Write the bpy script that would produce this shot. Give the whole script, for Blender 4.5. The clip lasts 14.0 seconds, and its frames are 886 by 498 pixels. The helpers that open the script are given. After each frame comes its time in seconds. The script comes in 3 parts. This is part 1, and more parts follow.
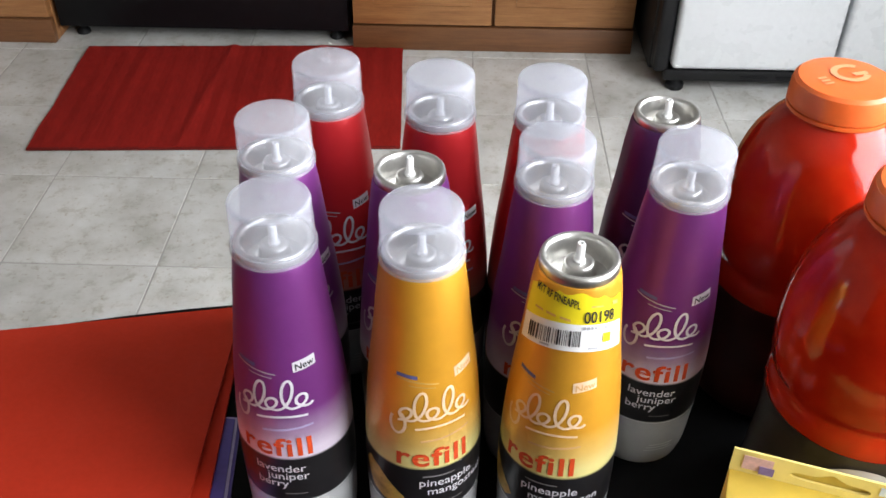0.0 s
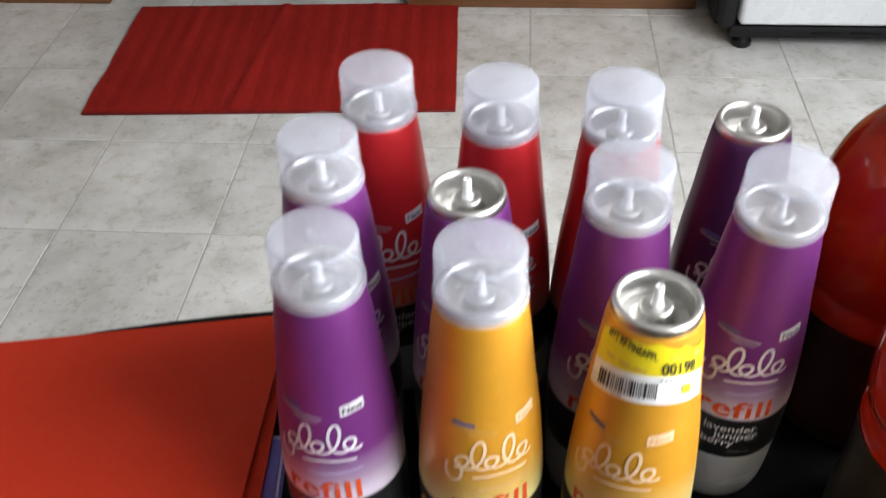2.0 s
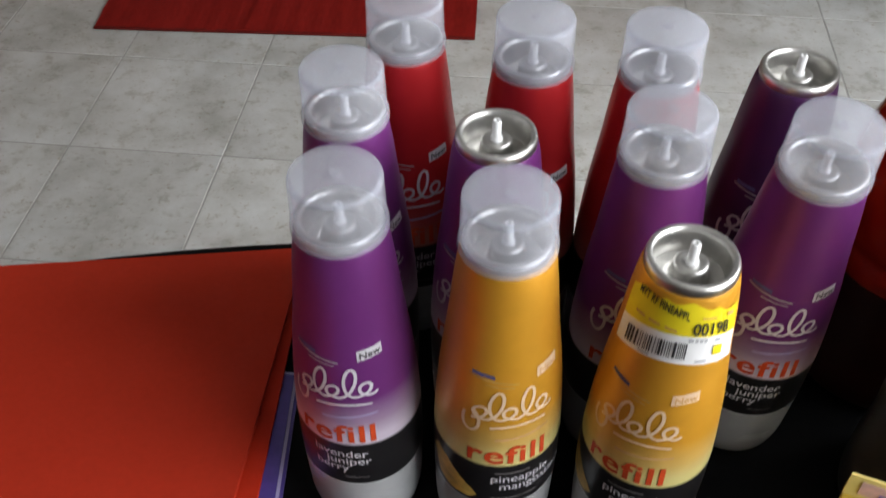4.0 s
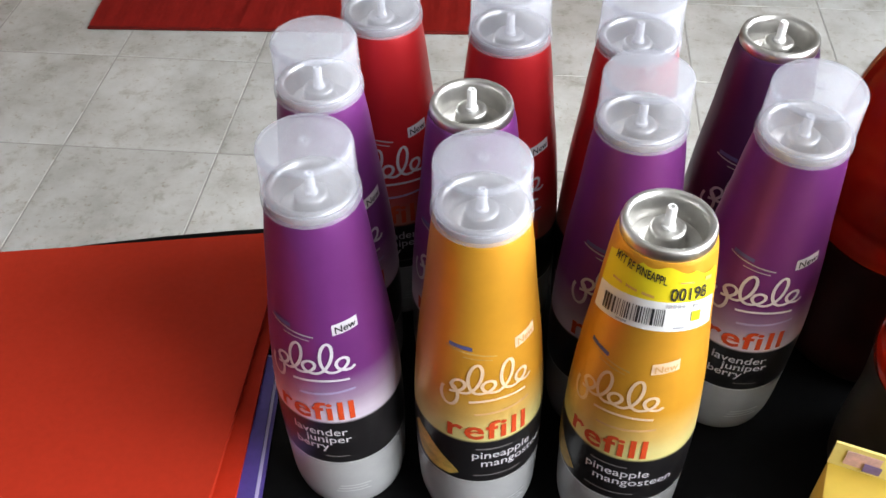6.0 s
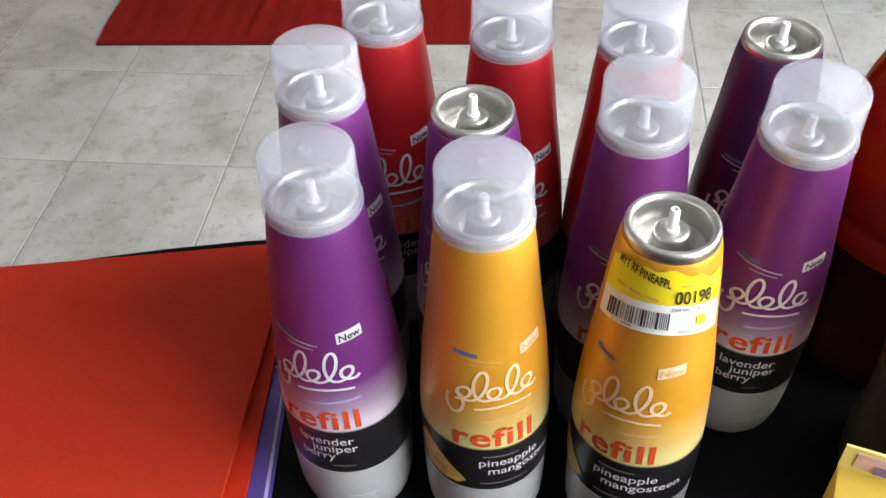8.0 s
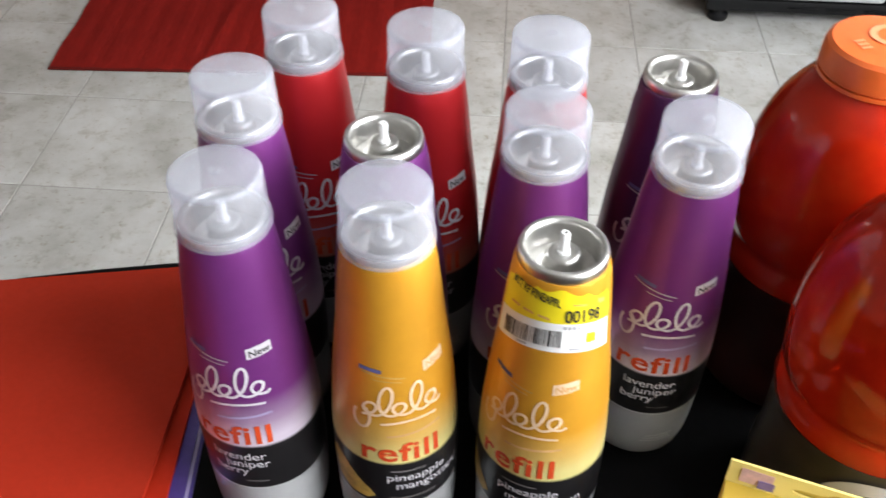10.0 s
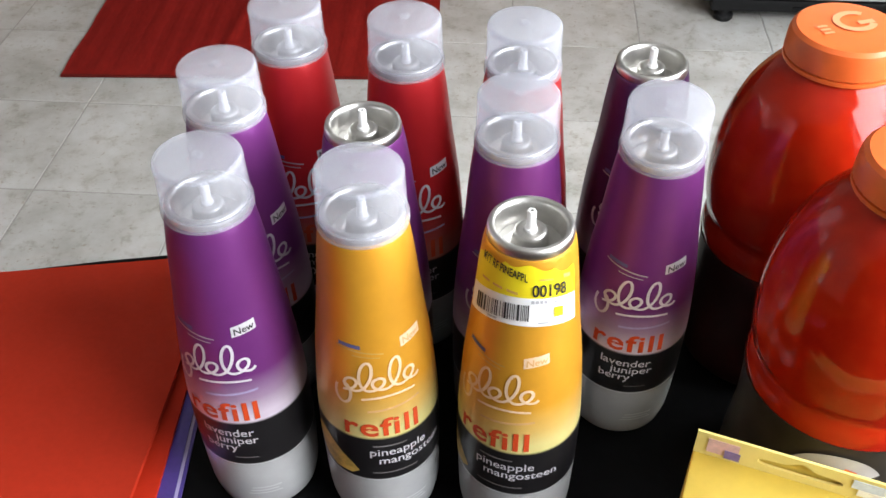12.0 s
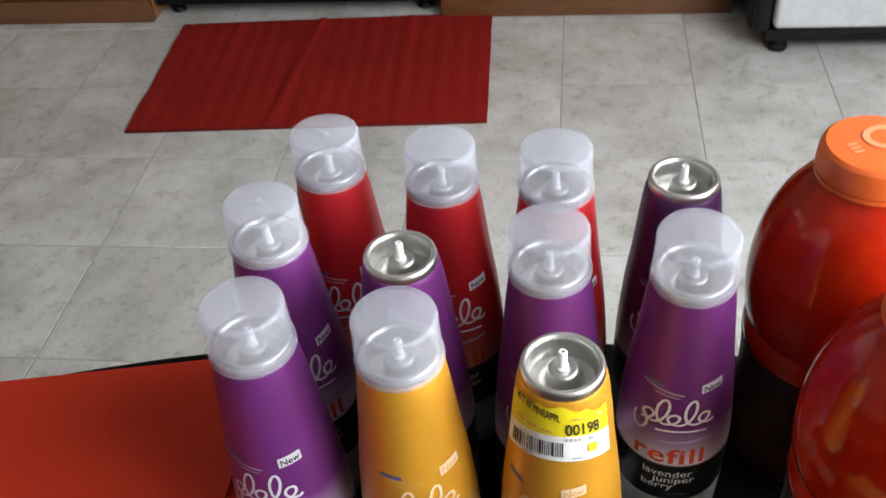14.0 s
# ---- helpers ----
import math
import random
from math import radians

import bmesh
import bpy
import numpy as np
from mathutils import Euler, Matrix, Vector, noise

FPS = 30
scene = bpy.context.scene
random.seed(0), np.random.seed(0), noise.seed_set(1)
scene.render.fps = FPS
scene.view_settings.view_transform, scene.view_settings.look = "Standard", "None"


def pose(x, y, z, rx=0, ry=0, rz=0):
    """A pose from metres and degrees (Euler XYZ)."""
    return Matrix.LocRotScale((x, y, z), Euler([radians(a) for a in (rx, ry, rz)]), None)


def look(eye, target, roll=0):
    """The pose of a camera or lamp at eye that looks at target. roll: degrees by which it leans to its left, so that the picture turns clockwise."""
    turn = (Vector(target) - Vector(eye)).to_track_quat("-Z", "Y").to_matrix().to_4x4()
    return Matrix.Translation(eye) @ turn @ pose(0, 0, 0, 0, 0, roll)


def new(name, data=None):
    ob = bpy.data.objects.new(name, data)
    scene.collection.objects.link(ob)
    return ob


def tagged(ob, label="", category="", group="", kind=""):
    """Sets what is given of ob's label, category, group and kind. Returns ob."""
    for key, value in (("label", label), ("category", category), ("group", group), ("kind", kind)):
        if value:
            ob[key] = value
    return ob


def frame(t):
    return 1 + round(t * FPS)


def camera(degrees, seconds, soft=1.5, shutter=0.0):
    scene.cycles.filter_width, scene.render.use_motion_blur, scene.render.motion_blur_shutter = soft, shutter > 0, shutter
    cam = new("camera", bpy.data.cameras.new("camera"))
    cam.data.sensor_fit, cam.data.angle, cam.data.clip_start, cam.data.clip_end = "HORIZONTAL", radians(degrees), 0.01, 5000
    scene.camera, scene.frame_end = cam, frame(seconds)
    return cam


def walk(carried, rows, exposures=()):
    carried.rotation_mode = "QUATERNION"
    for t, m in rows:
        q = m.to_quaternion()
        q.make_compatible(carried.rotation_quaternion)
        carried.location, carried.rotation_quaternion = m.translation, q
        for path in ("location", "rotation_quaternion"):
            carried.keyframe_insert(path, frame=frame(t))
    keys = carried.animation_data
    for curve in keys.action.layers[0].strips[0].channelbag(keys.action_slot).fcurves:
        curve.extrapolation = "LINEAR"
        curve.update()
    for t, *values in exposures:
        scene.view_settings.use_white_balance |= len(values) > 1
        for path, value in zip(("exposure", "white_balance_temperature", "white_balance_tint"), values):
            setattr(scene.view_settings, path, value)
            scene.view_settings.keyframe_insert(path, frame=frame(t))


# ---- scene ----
cam = camera(50.3, 14.0, shutter=0.5)
EXPOSURES = [(0.0, 0.22), (3.0, 0.22), (3.3, -0.10), (3.6, -0.45), (4.0, -0.45), (4.2, -0.40), (5.4, 0.10), (6.3, 0.22), (13.5, 0.22), (13.8, 0.0), (14.0, -0.12)]
PATH = [
    (0, (0.035, 0.041, 0.433), (0.003, 1.619, -0.796), 0.6),
    (0.5, (0.043, 0.058, 0.424), (-0.014, 1.602, -0.846), -0.4),
    (1, (0.028, 0.06, 0.414), (-0.103, 1.563, -0.899), 0.2),
    (1.5, (0.026, 0.072, 0.411), (-0.118, 1.583, -0.892), 0.6),
    (2, (0.031, 0.094, 0.436), (-0.114, 1.599, -0.874), -2.0),
    (2.5, (0.038, 0.138, 0.481), (-0.071, 1.601, -0.879), -2.4),
    (3, (0.032, 0.145, 0.488), (-0.093, 1.619, -0.859), -2.5),
    (3.5, (0.03, 0.121, 0.469), (-0.116, 1.569, -0.903), -2.1),
    (4, (0.023, 0.109, 0.431), (-0.133, 1.508, -0.99), -0.3),
    (4.2, (0.022, 0.107, 0.421), (-0.128, 1.504, -1.002), -0.1),
    (6.3, (0.036, 0.105, 0.417), (-0.136, 1.504, -1.001), -1.7),
    (6.5, (0.037, 0.103, 0.412), (-0.153, 1.499, -1.008), -2.0),
    (7, (0.039, 0.106, 0.412), (-0.15, 1.517, -0.993), -2.7),
    (7.2, (0.039, 0.107, 0.41), (-0.144, 1.518, -0.996), -2.7),
    (9.3, (0.033, 0.095, 0.434), (-0.174, 1.554, -0.918), -1.8),
    (9.5, (0.038, 0.093, 0.435), (-0.176, 1.574, -0.892), -1.1),
    (10, (0.06, 0.093, 0.424), (-0.044, 1.56, -0.932), 0.4),
    (10.5, (0.067, 0.091, 0.422), (-0.005, 1.556, -0.938), 0.2),
    (11, (0.064, 0.084, 0.425), (-0.034, 1.556, -0.926), 0.1),
    (11.5, (0.072, 0.08, 0.427), (-0.035, 1.568, -0.906), 0.2),
    (12, (0.078, 0.075, 0.427), (-0.058, 1.548, -0.919), -0.9),
    (12.5, (0.076, 0.077, 0.434), (-0.104, 1.56, -0.895), -2.3),
    (13, (0.077, 0.112, 0.459), (-0.24, 1.56, -0.884), -7.5),
    (13.5, (0.086, 0.125, 0.458), (-0.189, 1.562, -0.906), -8.2),
    (14, (0.089, 0.099, 0.471), (-0.178, 1.589, -0.836), -5.7),
]
walk(cam, [(t, look(eye, target, roll)) for t, eye, target, roll in PATH], EXPOSURES)

# ---- world and light ----
FLOOR, CEIL = -0.721, 1.72
WEST, EAST, SOUTH, NORTH = -2.5, 1.6, -1.7, 3.04

world = bpy.data.worlds.new("sky_world")
world.use_nodes = True
scene.world = world
_nt = world.node_tree
_sky = _nt.nodes.new("ShaderNodeTexSky")
_sky.sky_type, _sky.sun_disc = "NISHITA", False
_sky.sun_elevation, _sky.sun_rotation = radians(40), radians(120)
_bg = _nt.nodes["Background"]
_bg.inputs["Strength"].default_value = 0.12
_nt.links.new(_sky.outputs["Color"], _bg.inputs["Color"])


def window_light(name, m, w, h, watts, tint):
    data = bpy.data.lights.new(name, "AREA")
    data.shape, data.size, data.size_y, data.energy, data.color = "RECTANGLE", w, h, watts, tint
    ob = new(name, data)
    ob.matrix_world = m
    return ob


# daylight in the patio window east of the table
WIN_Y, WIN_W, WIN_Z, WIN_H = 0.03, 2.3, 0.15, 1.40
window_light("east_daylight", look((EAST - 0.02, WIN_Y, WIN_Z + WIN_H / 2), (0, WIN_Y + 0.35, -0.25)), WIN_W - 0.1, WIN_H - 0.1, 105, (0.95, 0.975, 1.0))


# ---- materials ----
def material(name):
    m = bpy.data.materials.new(name)
    m.use_nodes = True
    return m, m.node_tree.nodes, m.node_tree.links, m.node_tree.nodes["Principled BSDF"]


def ramp(nodes, stops):
    r = nodes.new("ShaderNodeValToRGB")
    els = r.color_ramp.elements
    while len(els) > 1:
        els.remove(els[-1])
    els[0].position, els[0].color = stops[0][0], (*stops[0][1], 1)
    for p, c in stops[1:]:
        e = els.new(p)
        e.color = (*c, 1)
    return r


def noise_node(nodes, links, scale, detail=5, rough=0.6, stretch=None, space="Object"):
    tc = nodes.new("ShaderNodeTexCoord")
    n = nodes.new("ShaderNodeTexNoise")
    n.inputs["Scale"].default_value, n.inputs["Detail"].default_value, n.inputs["Roughness"].default_value = scale, detail, rough
    if stretch:
        mp = nodes.new("ShaderNodeMapping")
        mp.inputs["Scale"].default_value = stretch
        links.new(tc.outputs[space], mp.inputs["Vector"])
        links.new(mp.outputs["Vector"], n.inputs["Vector"])
    else:
        links.new(tc.outputs[space], n.inputs["Vector"])
    return n


def bump(nodes, links, shader, height, strength=0.3, dist=0.001):
    b = nodes.new("ShaderNodeBump")
    b.inputs["Strength"].default_value, b.inputs["Distance"].default_value = strength, dist
    links.new(height, b.inputs["Height"])
    links.new(b.outputs["Normal"], shader.inputs["Normal"])


def mixed(nodes, links, a, b, fac, mode="MULTIPLY"):
    m = nodes.new("ShaderNodeMix")
    m.data_type, m.blend_type = "RGBA", mode
    for sock, v in ((m.inputs[0], fac), (m.inputs[6], a), (m.inputs[7], b)):
        if hasattr(v, "is_output"):
            links.new(v, sock)
        elif isinstance(v, tuple):
            sock.default_value = (*v, 1)
        else:
            sock.default_value = v
    return m.outputs[2]


def plain(name, color, rough=0.5, metal=0.0, vary=0.12, scale=40.0, bumpy=0.1, coat=0.0, spec=0.5):
    """A surface with slight mottling, roughness wear and fine relief."""
    m, n, l, p = material(name)
    no = noise_node(n, l, scale)
    r = ramp(n, [(0.3, tuple(c * (1 - vary) for c in color)), (0.7, tuple(min(1, c * (1 + vary)) for c in color))])
    l.new(no.outputs["Fac"], r.inputs["Fac"])
    l.new(r.outputs["Color"], p.inputs["Base Color"])
    big = noise_node(n, l, scale * 0.2, 3)
    rr = n.new("ShaderNodeMapRange")
    rr.inputs["To Min"].default_value, rr.inputs["To Max"].default_value = max(0.02, rough * 0.8), min(1, rough * 1.2)
    l.new(big.outputs["Fac"], rr.inputs["Value"])
    l.new(rr.outputs["Result"], p.inputs["Roughness"])
    p.inputs["Metallic"].default_value, p.inputs["Coat Weight"].default_value = metal, coat
    p.inputs["Specular IOR Level"].default_value = spec
    if bumpy:
        bump(n, l, p, no.outputs["Fac"], bumpy, 0.0005)
    return m


def wood(name, light, dark):
    m, n, l, p = material(name)
    no = noise_node(n, l, 6.0, 8, 0.65, (1.0, 6.0, 14.0))
    fine = noise_node(n, l, 60.0, 4, 0.7, (0.3, 1.0, 4.0))
    r = ramp(n, [(0.25, dark), (0.5, tuple((a + b) / 2 for a, b in zip(light, dark))), (0.75, light)])
    l.new(no.outputs["Fac"], r.inputs["Fac"])
    g = ramp(n, [(0.35, (0.7, 0.66, 0.6)), (0.6, (1, 1, 1))])
    l.new(fine.outputs["Fac"], g.inputs["Fac"])
    l.new(mixed(n, l, r.outputs["Color"], g.outputs["Color"], 0.7), p.inputs["Base Color"])
    p.inputs["Roughness"].default_value = 0.42
    bump(n, l, p, fine.outputs["Fac"], 0.15, 0.0006)
    return m


def tile_material(name):
    """Mottled beige-grey vinyl tile: cloudy patches, small brown flecks, a little wear in the gloss."""
    m, n, l, p = material(name)
    info = n.new("ShaderNodeObjectInfo")
    tc = n.new("ShaderNodeTexCoord")
    add = n.new("ShaderNodeVectorMath")
    add.operation = "MULTIPLY_ADD"
    geo = n.new("ShaderNodeNewGeometry")
    comb = n.new("ShaderNodeCombineXYZ")
    for k in ("X", "Y", "Z"):
        l.new(info.outputs["Random"], comb.inputs[k])
    l.new(comb.outputs["Vector"], add.inputs[0])
    add.inputs[1].default_value = (7.0, 11.0, 5.0)
    l.new(tc.outputs["Object"], add.inputs[2])

    def nz(scale, detail, rough):
        x = n.new("ShaderNodeTexNoise")
        x.inputs["Scale"].default_value, x.inputs["Detail"].default_value, x.inputs["Roughness"].default_value = scale, detail, rough
        l.new(add.outputs["Vector"], x.inputs["Vector"])
        return x

    cloud, mid, fleck = nz(7, 6, 0.62), nz(26, 6, 0.7), nz(85, 4, 0.65)
    r = ramp(n, [(0.30, (0.385, 0.38, 0.352)), (0.48, (0.51, 0.51, 0.49)), (0.68, (0.62, 0.625, 0.615))])
    l.new(cloud.outputs["Fac"], r.inputs["Fac"])
    r2 = ramp(n, [(0.33, (0.66, 0.63, 0.57)), (0.46, (0.95, 0.945, 0.93)), (0.62, (1, 1, 1))])
    l.new(mid.outputs["Fac"], r2.inputs["Fac"])
    r3 = ramp(n, [(0.33, (0.62, 0.53, 0.42)), (0.40, (1, 1, 1))])
    l.new(fleck.outputs["Fac"], r3.inputs["Fac"])
    c = mixed(n, l, r.outputs["Color"], r2.outputs["Color"], 0.85)
    c = mixed(n, l, c, r3.outputs["Color"], 0.6)
    hv = n.new("ShaderNodeHueSaturation")
    mr = n.new("ShaderNodeMapRange")
    mr.inputs["To Min"].default_value, mr.inputs["To Max"].default_value = 0.95, 1.05
    l.new(info.outputs["Random"], mr.inputs["Value"])
    l.new(mr.outputs["Result"], hv.inputs["Value"])
    l.new(c, hv.inputs["Color"])
    l.new(hv.outputs["Color"], p.inputs["Base Color"])
    p.inputs["Roughness"].default_value = 0.38
    bump(n, l, p, mid.outputs["Fac"], 0.22, 0.0012)
    return m


def can_material(name, paint, pale, band=(0.012, 0.011, 0.012)):
    """Printed can: bare metal foot, black band, pale fade, then the paint up to the neck."""
    m, n, l, p = material(name)
    tc = n.new("ShaderNodeTexCoord")
    sep = n.new("ShaderNodeSeparateXYZ")
    l.new(tc.outputs["Object"], sep.inputs["Vector"])
    mr = n.new("ShaderNodeMapRange")
    mr.inputs["From Max"].default_value = 0.2
    l.new(sep.outputs["Z"], mr.inputs["Value"])
    half = tuple((a * 0.6 + b * 0.4) for a, b in zip(paint, pale))
    r = ramp(n, [(0.0, (0.64, 0.65, 0.66)), (0.206, (0.70, 0.71, 0.72)), (0.209, band), (0.366, band), (0.369, pale),
                 (0.392, pale), (0.445, half), (0.52, paint), (1.0, paint)])
    l.new(mr.outputs["Result"], r.inputs["Fac"])
    no = noise_node(n, l, 90, 4)
    v = ramp(n, [(0.3, (0.93, 0.93, 0.93)), (0.7, (1, 1, 1))])
    l.new(no.outputs["Fac"], v.inputs["Fac"])
    l.new(mixed(n, l, r.outputs["Color"], v.outputs["Color"], 1.0), p.inputs["Base Color"])
    me = ramp(n, [(0.0, (0.42,) * 3), (0.206, (0.42,) * 3), (0.209, (0,) * 3), (0.366, (0,) * 3), (0.369, (0.30,) * 3), (0.55, (0.30,) * 3)])
    l.new(mr.outputs["Result"], me.inputs["Fac"])
    l.new(me.outputs["Color"], p.inputs["Metallic"])
    ro = ramp(n, [(0.0, (0.27,) * 3), (0.206, (0.27,) * 3), (0.209, (0.30,) * 3), (0.366, (0.32,) * 3), (0.369, (0.30,) * 3), (0.55, (0.36,) * 3), (1, (0.40,) * 3)])
    l.new(mr.outputs["Result"], ro.inputs["Fac"])
    l.new(ro.outputs["Color"], p.inputs["Roughness"])
    bump(n, l, p, no.outputs["Fac"], 0.015, 0.0002)
    return m


def frosted(name, clear=0.745):
    """Thin milky polypropylene: part see-through, part scattering."""
    m, n, l, p = material(name)
    p.inputs["Base Color"].default_value = (0.82, 0.82, 0.87, 1)
    p.inputs["Roughness"].default_value = 0.14
    tr = n.new("ShaderNodeBsdfTransparent")
    tr.inputs["Color"].default_value = (0.94, 0.95, 0.97, 1)
    tl = n.new("ShaderNodeBsdfTranslucent")
    tl.inputs["Color"].default_value = (0.82, 0.82, 0.87, 1)
    a, b = n.new("ShaderNodeMixShader"), n.new("ShaderNodeMixShader")
    a.inputs[0].default_value, b.inputs[0].default_value = 0.42, clear
    l.new(p.outputs["BSDF"], a.inputs[1])
    l.new(tl.outputs["BSDF"], a.inputs[2])
    l.new(a.outputs["Shader"], b.inputs[1])
    l.new(tr.outputs["BSDF"], b.inputs[2])
    l.new(b.outputs["Shader"], n["Material Output"].inputs["Surface"])
    return m


def drink(name):
    m, n, l, p = material(name)
    no = noise_node(n, l, 22, 4)
    r = ramp(n, [(0.3, (0.42, 0.011, 0.003)), (0.5, (0.50, 0.019, 0.004)), (0.7, (0.58, 0.036, 0.007))])
    l.new(no.outputs["Fac"], r.inputs["Fac"])
    l.new(r.outputs["Color"], p.inputs["Base Color"])
    p.inputs["Roughness"].default_value, p.inputs["IOR"].default_value = 0.10, 1.34
    p.inputs["Transmission Weight"].default_value = 0.24
    p.inputs["Coat Weight"].default_value, p.inputs["Coat Roughness"].default_value = 0.15, 0.03
    bump(n, l, p, no.outputs["Fac"], 0.16, 0.003)
    return m


def glass(name):
    m, n, l, p = material(name)
    p.inputs["Roughness"].default_value, p.inputs["Transmission Weight"].default_value = 0.02, 1.0
    p.inputs["Base Color"].default_value = (0.96, 0.98, 0.98, 1)
    return m


def woven(name, dark, light):
    m, n, l, p = material(name)
    a = noise_node(n, l, 30, 6, 0.7, (6.0, 1.0, 1.0))
    b = noise_node(n, l, 500, 2, 0.6)
    c = noise_node(n, l, 4, 3)
    r = ramp(n, [(0.3, dark), (0.7, light)])
    l.new(a.outputs["Fac"], r.inputs["Fac"])
    g = ramp(n, [(0.3, (0.75, 0.75, 0.75)), (0.7, (1, 1, 1))])
    l.new(b.outputs["Fac"], g.inputs["Fac"])
    h = ramp(n, [(0.3, (0.82, 0.8, 0.8)), (0.7, (1, 1, 1))])
    l.new(c.outputs["Fac"], h.inputs["Fac"])
    l.new(mixed(n, l, mixed(n, l, r.outputs["Color"], g.outputs["Color"], 1.0), h.outputs["Color"], 1.0), p.inputs["Base Color"])
    p.inputs["Roughness"].default_value = 0.95
    p.inputs["Specular IOR Level"].default_value = 0.15
    bump(n, l, p, b.outputs["Fac"], 0.5, 0.002)
    return m


M_PURPLE = can_material("purple_paint", (0.178, 0.034, 0.198), (0.78, 0.68, 0.80))
M_ORANGE = can_material("orange_paint", (0.72, 0.345, 0.030), (0.84, 0.74, 0.30))
M_RED = can_material("red_paint", (0.50, 0.018, 0.022), (0.52, 0.20, 0.16))
# dark purple, darkened further so the paint holds the shade beside the bottle
M_PURPLESHADE = can_material("shaded_purple_paint", (0.070, 0.018, 0.088), (0.40, 0.30, 0.42))
M_CAP = frosted("frosted_polypropylene")
M_SKIRT = frosted("thick_frosted_polypropylene", 0.72)
M_EDGELIGHT = frosted("edge_highlight_polypropylene", 0.84)
M_STEM = plain("white_nylon", (0.82, 0.82, 0.82), 0.35, vary=0.03)
M_TIN = plain("bare_tinplate", (0.60, 0.59, 0.57), 0.36, metal=1.0, vary=0.12, scale=150, bumpy=0.05)
M_WHITE = plain("white_print", (0.60, 0.58, 0.62), 0.45, vary=0.05, bumpy=0)
M_CREAM = plain("cream_print", (0.78, 0.56, 0.36), 0.45, vary=0.08, bumpy=0)
M_ORFAINT = plain("faint_orange_print", (0.66, 0.38, 0.16), 0.45, vary=0.08, bumpy=0)
M_REFILL = plain("orange_red_print", (0.56, 0.062, 0.014), 0.45, vary=0.08, bumpy=0)
M_INK = plain("black_print", (0.02, 0.02, 0.022), 0.5, vary=0.1, bumpy=0)
M_BLUE = plain("blue_print", (0.10, 0.10, 0.26), 0.5, vary=0.1, bumpy=0)
M_LILAC = plain("lilac_print", (0.38, 0.32, 0.52), 0.5, vary=0.1, bumpy=0)
M_STRAW = plain("straw_print", (0.60, 0.36, 0.10), 0.5, vary=0.2, scale=200, bumpy=0)
M_GREY = plain("grey_print", (0.42, 0.42, 0.44), 0.5, vary=0.1, bumpy=0)
M_DIM = plain("dim_grey_print", (0.14, 0.13, 0.13), 0.5, vary=0.2, scale=900, bumpy=0)
M_YELLOW = plain("yellow_sticker", (0.80, 0.66, 0.015), 0.5, vary=0.06)
M_LABEL = plain("white_sticker", (0.82, 0.82, 0.82), 0.5, vary=0.04)
M_FRUIT = plain("fruit_print", (0.60, 0.40, 0.09), 0.5, vary=0.35, scale=160, bumpy=0)
M_TILE = tile_material("vinyl_tile")
M_GROUT = plain("tile_joint", (0.37, 0.36, 0.34), 0.8, vary=0.15)
M_MAT = woven("red_woven_cotton", (0.25, 0.009, 0.006), (0.34, 0.014, 0.009))
M_MATHEM = woven("dark_red_hem", (0.13, 0.010, 0.008), (0.20, 0.014, 0.010))
M_OAK = wood("oak_stain", (0.42, 0.20, 0.075), (0.23, 0.095, 0.032))
M_OAKDARK = wood("dark_oak_stain", (0.20, 0.085, 0.033), (0.11, 0.045, 0.018))
M_ENAMEL = plain("white_enamel", (0.66, 0.68, 0.70), 0.28, vary=0.03, scale=60, bumpy=0.05)
M_BLACKP = plain("black_plastic", (0.008, 0.008, 0.009), 0.5, vary=0.2, spec=0.25)
M_BLACKE = plain("black_enamel", (0.005, 0.005, 0.006), 0.4, vary=0.2, bumpy=0.03, spec=0.2)
M_TABLE = plain("black_laminate", (0.003, 0.003, 0.0033), 0.5, vary=0.25, scale=120, bumpy=0.05, spec=0.08)
M_WALL = plain("beige_wall_paint", (0.40, 0.375, 0.33), 0.8, vary=0.03, scale=12)
M_DARKWALL = wood("light_cutting_wall", (0.085, 0.050, 0.028), (0.045, 0.026, 0.015))
M_CEIL = plain("off_white_ceiling_paint", (0.62, 0.61, 0.59), 0.9, vary=0.02, scale=15)
M_TRIM = plain("white_trim_paint", (0.78, 0.78, 0.76), 0.45, vary=0.03)
M_GLASS = glass("window_glass")
M_RED1 = plain("red_orange_card", (0.44, 0.026, 0.008), 0.7, vary=0.05, scale=260, bumpy=0.12, spec=0.2)
M_RED2 = plain("red_card_under", (0.48, 0.024, 0.006), 0.65, vary=0.05, scale=260, bumpy=0.12, spec=0.2)
M_VIOLET = plain("violet_card", (0.075, 0.045, 0.26), 0.35, vary=0.12, scale=200)
M_PAPER = plain("paper_edge", (0.45, 0.40, 0.62), 0.6, vary=0.1)
M_DRINK = drink("red_drink")
M_ORCAP = plain("orange_cap_plastic", (0.80, 0.150, 0.030), 0.33, vary=0.06, scale=80, bumpy=0.05)
M_ORPALE = plain("pale_orange_emboss", (0.84, 0.33, 0.16), 0.4, vary=0.05)
M_SLEEVE = plain("dark_red_sleeve_film", (0.035, 0.006, 0.005), 0.5, vary=0.4, scale=30, spec=0.2)
M_SLEEVE2 = plain("grey_brown_sleeve_film", (0.032, 0.027, 0.022), 0.4, vary=0.45, scale=26, spec=0.3)
M_BOX = plain("yellow_carton", (0.62, 0.45, 0.075), 0.38, vary=0.08, scale=60)
M_PALEBOX = plain("pale_yellow_carton", (0.80, 0.66, 0.22), 0.4, vary=0.08, scale=60)
